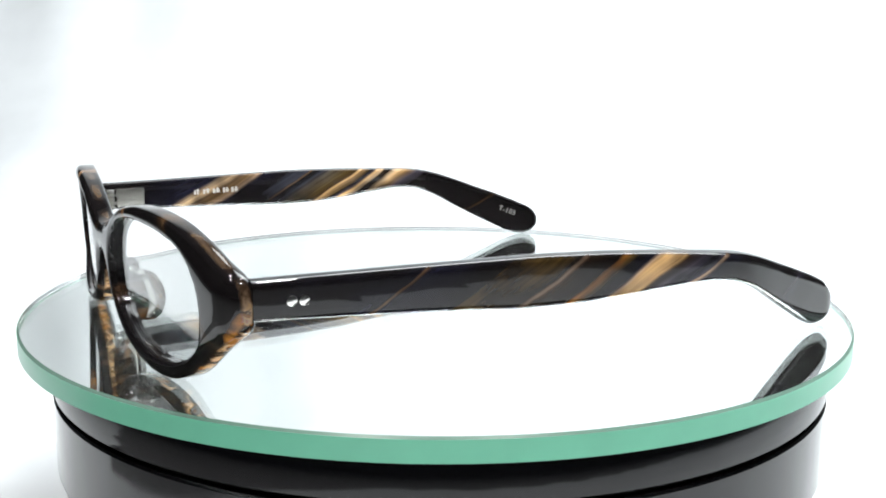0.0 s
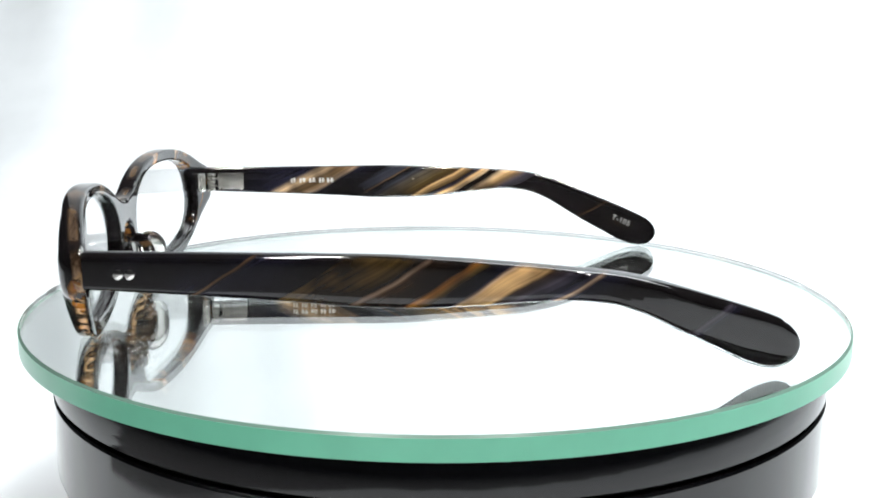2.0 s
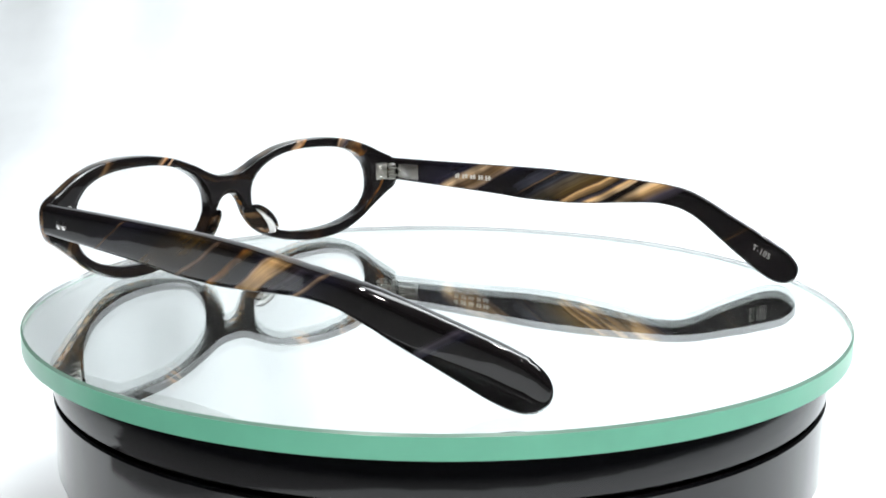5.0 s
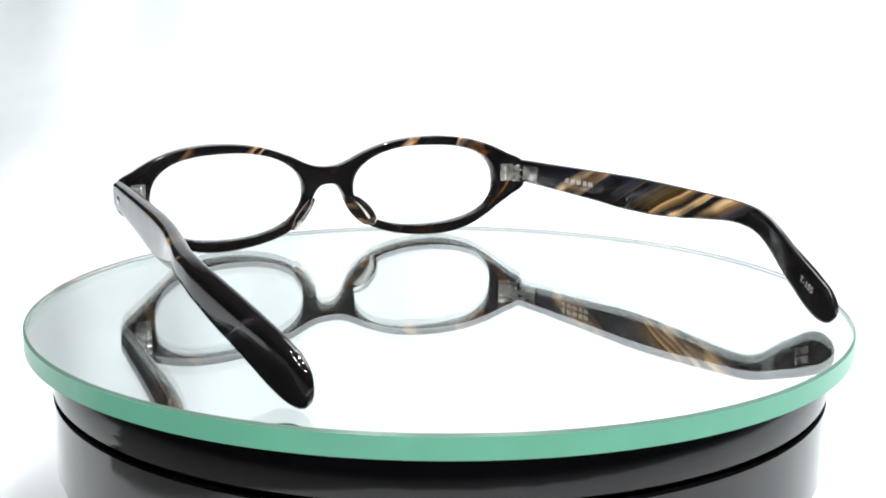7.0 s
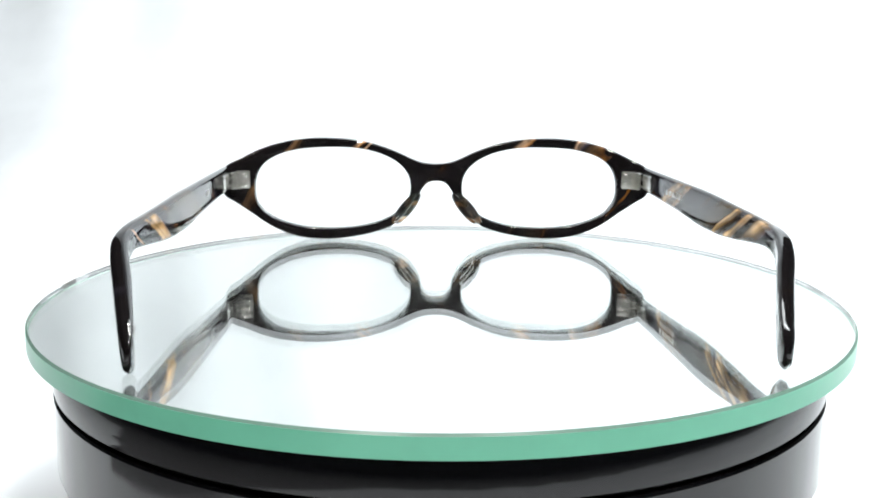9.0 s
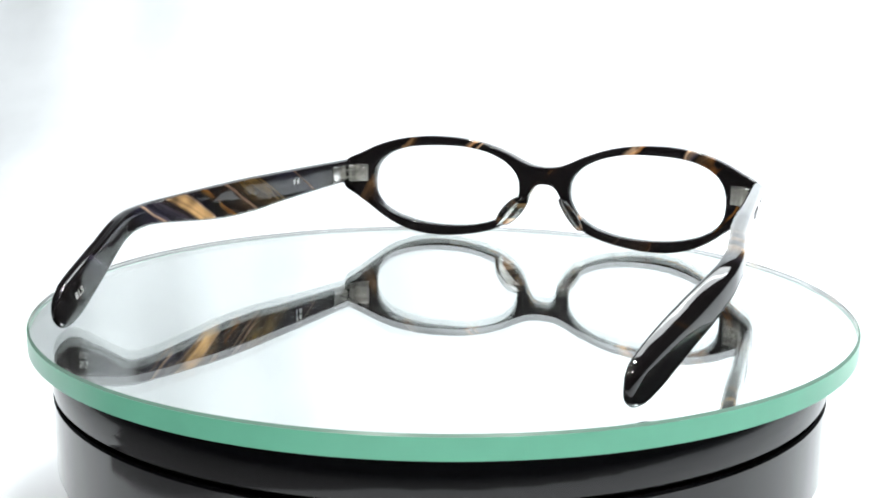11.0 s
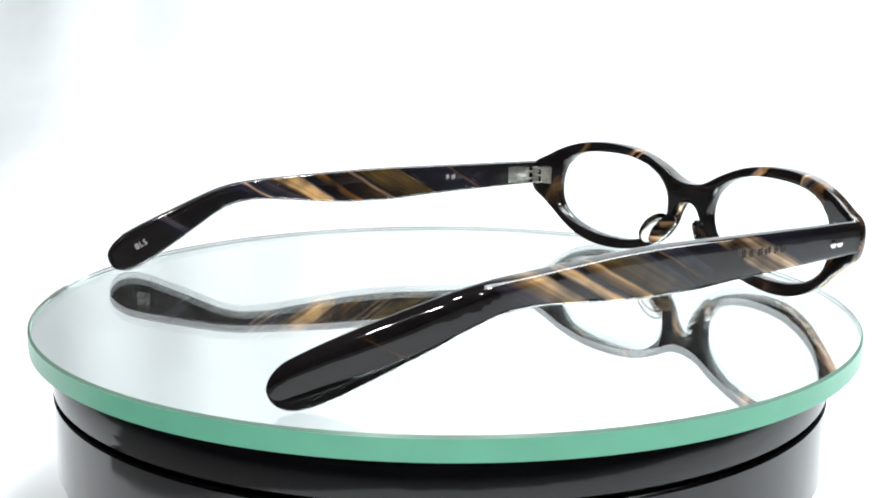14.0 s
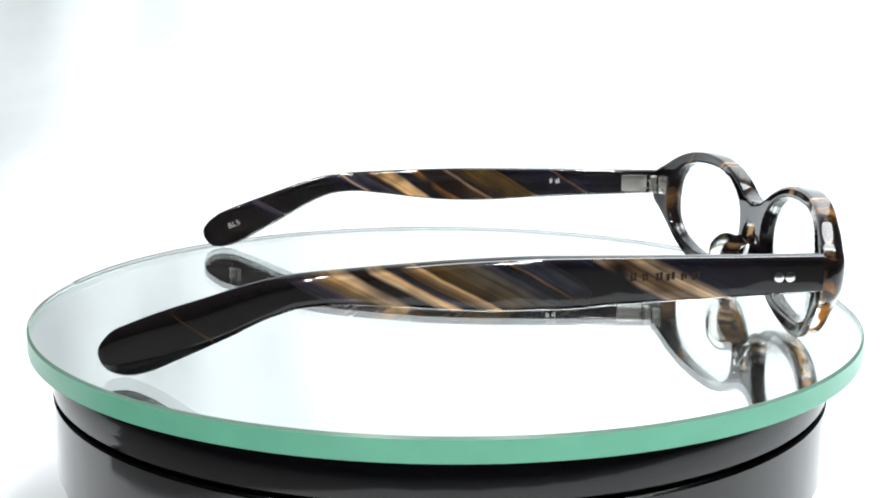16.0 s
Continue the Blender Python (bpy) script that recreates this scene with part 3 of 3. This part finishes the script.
def build_hinge(glasses, side):
    bm = bmesh.new()
    y = back_y(60.2, 20.0)
    box(bm, -2.4 * MM, 2.4 * MM, -0.5 * MM, 0.6 * MM, -2.9 * MM, 2.9 * MM, 0.0005)
    for k in range(3):
        box(bm, (-1.75 + 1.2 * k) * MM, (-1.3 + 1.2 * k) * MM, -0.95 * MM, -0.3 * MM, -2.2 * MM, 2.2 * MM, 0.00012)
    slope = math.degrees(math.atan2(back_y(62.7, 20) - back_y(57.7, 20), 5.0))
    bmesh.ops.transform(bm, matrix=pose(side * 60.9 * MM, y * MM, 19.8 * MM, 0, 0, side * slope), verts=bm.verts[:])
    hinge = part("hinge", bm, M_STEEL, glasses, "silvery five-barrel steel hinge")
    px, py = 63.4, 68.7
    for k in range(5):
        bm = bmesh.new()
        z = 17.1 + k * 1.12
        rings = [[Vector((side * px + r * math.cos(j * math.pi / 8), py + r * math.sin(j * math.pi / 8), zz)) * MM for j in range(16)]
                 for r, zz in ((0.95, z), (1.2, z + 0.12), (1.2, z + 0.74), (0.95, z + 0.86))]
        loft(bm, rings)
        if k % 2:
            box(bm, min(side * 63.9, side * 64.5) * MM, max(side * 63.9, side * 64.5) * MM, 64.6 * MM, py * MM, (z + 0.1) * MM, (z + 0.60) * MM)
        else:
            box(bm, min(side * 61.3, side * 63.2) * MM, max(side * 61.3, side * 63.2) * MM, (py - 0.4) * MM, (py + 0.9) * MM, (z + 0.1) * MM, (z + 0.60) * MM)
        part("knuckle", bm, M_STEEL, hinge)
    for z in (18.4, 21.2):
        bm = bmesh.new()
        rings = [[Vector((side * 60.0 + r * math.cos(j * math.pi / 6), y + 0.9 - 1.6 - h, z + r * math.sin(j * math.pi / 6))) * MM for j in range(12)] for r, h in ((0.5, -0.6), (0.5, 0.0), (0.35, 0.15))]
        loft(bm, rings)
        part("screw", bm, M_RIVET, hinge)
    bm = bmesh.new()
    o, x, nrm = inner_face(side, 63.0, 19.9)
    box(bm, -3.9 * MM, 3.9 * MM, -2.5 * MM, 2.5 * MM, -0.3 * MM, 0.45 * MM, 0.0003)
    m = Matrix((x, nrm.cross(x), nrm)).transposed().to_4x4()
    bmesh.ops.transform(bm, matrix=Matrix.Translation(o) @ m, verts=bm.verts[:])
    part("hinge_leaf", bm, M_STEEL, glasses, "flat steel hinge leaf let into the temple")


def build_pad(glasses, side):
    bm = bmesh.new()
    bmesh.ops.create_uvsphere(bm, u_segments=28, v_segments=16, radius=1.0)
    along = Vector((side * 0.62, -0.10, -0.78)).normalized()
    back = Vector((side * 0.42, -0.90, 0.12))
    back = (back - along * back.dot(along)).normalized()
    thin = along.cross(back)
    m = Matrix((along * 6.0, back * 3.8, thin * 1.2)).transposed() * MM
    m = Matrix.Translation(Vector((side * 10.3, 75.4, 9.9)) * MM) @ m.to_4x4()
    bmesh.ops.transform(bm, matrix=m, verts=bm.verts[:])
    part("nose_pad", bm, M_PAD, glasses, "smooth smoky clear acetate nose pad")
    # the amber-streaked foot that carries the pad on the rim
    bm = bmesh.new()
    bmesh.ops.create_uvsphere(bm, u_segments=24, v_segments=14, radius=1.0)
    m = Matrix((along * 6.2, back * 2.9, thin * 1.25)).transposed() * MM
    m = Matrix.Translation(Vector((side * 8.9, 77.3, 9.6)) * MM) @ m.to_4x4()
    bmesh.ops.transform(bm, matrix=m, verts=bm.verts[:])
    part("pad_foot", bm, M_FOOT, glasses, "amber and black acetate foot of the nose pad")


def build_stamp(temple, side, y0, y1, z, glyphs, tall, outside=False):
    """Worn characters that cannot be read: short bars of their size, each character a piece of its own."""
    for g in range(glyphs):
        y = y0 + (y1 - y0) * (g + 0.5) / glyphs
        w = abs(y1 - y0) / glyphs * rnd.uniform(0.24, 0.38)
        y += rnd.uniform(-0.25, 0.25)
        o, x, nrm = inner_face(side, y, z)
        if outside:
            o, nrm = o - nrm * (spline(THICK, y) + 0.19) * MM, -nrm
        m = Matrix.Translation(o + nrm * 0.00004) @ Matrix((x, nrm.cross(x), nrm)).transposed().to_4x4()
        k = bmesh.new()
        box(k, -w * MM, -w * 0.35 * MM, -tall / 2 * MM, tall / 2 * rnd.uniform(0.5, 1) * MM, -0.00005, 0.00008)
        box(k, w * 0.05 * MM, w * 0.7 * MM, -tall / 2 * rnd.uniform(0.4, 1) * MM, tall / 2 * MM, -0.00005, 0.00008)
        for q in range(2):
            h = rnd.uniform(-0.4, 0.4) * tall
            box(k, -w * MM, w * MM, (h - 0.09) * MM, (h + 0.09) * MM, -0.00005, 0.00007)
        bmesh.ops.transform(k, matrix=m, verts=k.verts[:])
        if outside:
            part("character", k, M_SMOKE, temple, "dark character showing through the amber layer", smooth=False)
        else:
            part("character", k, M_STAMP, temple, "worn silver stamped character", smooth=False)


def build_lettering(temple, side, text, y, z, size, slope, drop):
    cu = bpy.data.curves.new("lettering", "FONT")
    cu.body, cu.size, cu.extrude, cu.align_x, cu.align_y = text, size * MM, 0.00005, "CENTER", "CENTER"
    cu.space_character = 1.1
    tmp = new("tmp", cu)
    deps = bpy.context.evaluated_depsgraph_get()
    me = bpy.data.meshes.new_from_object(tmp.evaluated_get(deps))
    bpy.data.objects.remove(tmp)
    bpy.data.curves.remove(cu)
    bm = bmesh.new()
    bm.from_mesh(me)
    bpy.data.meshes.remove(me)
    o, x, nrm = inner_face(side, y, z)
    x = (x + Vector((0, 0, -slope))).normalized() * (1 if side > 0 else -1)
    nrm = (nrm - x * nrm.dot(x)).normalized()
    m = Matrix.Translation(o + nrm * drop * MM) @ Matrix((x, nrm.cross(x), nrm)).transposed().to_4x4()
    bmesh.ops.transform(bm, matrix=m, verts=bm.verts[:])
    return part("lettering", bm, M_ETCH, temple, "small silver stamped lettering", smooth=False)


def build_glasses():
    g = tagged(new("spectacles"), "oval acetate spectacles, dark tortoiseshell with amber streaks, resting on the mirror", "spectacles")
    build_front(g)
    for side, mat in ((-1, M_LEFT), (1, M_RIGHT)):
        build_lens(g, side)
        temple = build_temple(g, side, mat)
        build_rivets(g, temple, side)
        build_hinge(g, side)
        build_pad(g, side)
        if side < 0:
            build_stamp(temple, side, 36.6, 39.9, 20.4, 2, 1.6)
            build_lettering(temple, side, "BLS", -60.6, 7.2, 2.3, 0.37, 0.06)
        else:
            build_stamp(temple, side, 45.6, 31.0, 20.0, 5, 1.5)
            build_stamp(temple, side, 45.6, 31.0, 20.6, 6, 1.7, True)
            build_lettering(temple, side, "T-105", -58.6, 7.9, 2.3, 0.37, 0.06)
    return g


build_setting()
TURNTABLE, PLATTER = build_turntable()
DISC = build_disc()
GLASSES = build_glasses()

DISC_AT = pose(0.0003, 0.0011, 0)
GLASSES_AT = pose(0.0015, 0, 0.00005, 0, 0, 1.1)


def motions():
    times = [0.25 * i for i in range(65)]
    turn = lambda t: pose(0, 0, 0, 0, 0, -SPIN * (t - SQUARE))
    walk(DISC, [(t, turn(t) @ DISC_AT) for t in times])
    walk(GLASSES, [(t, turn(t) @ GLASSES_AT) for t in times])
    walk(PLATTER, [(t, turn(t)) for t in times])


motions()
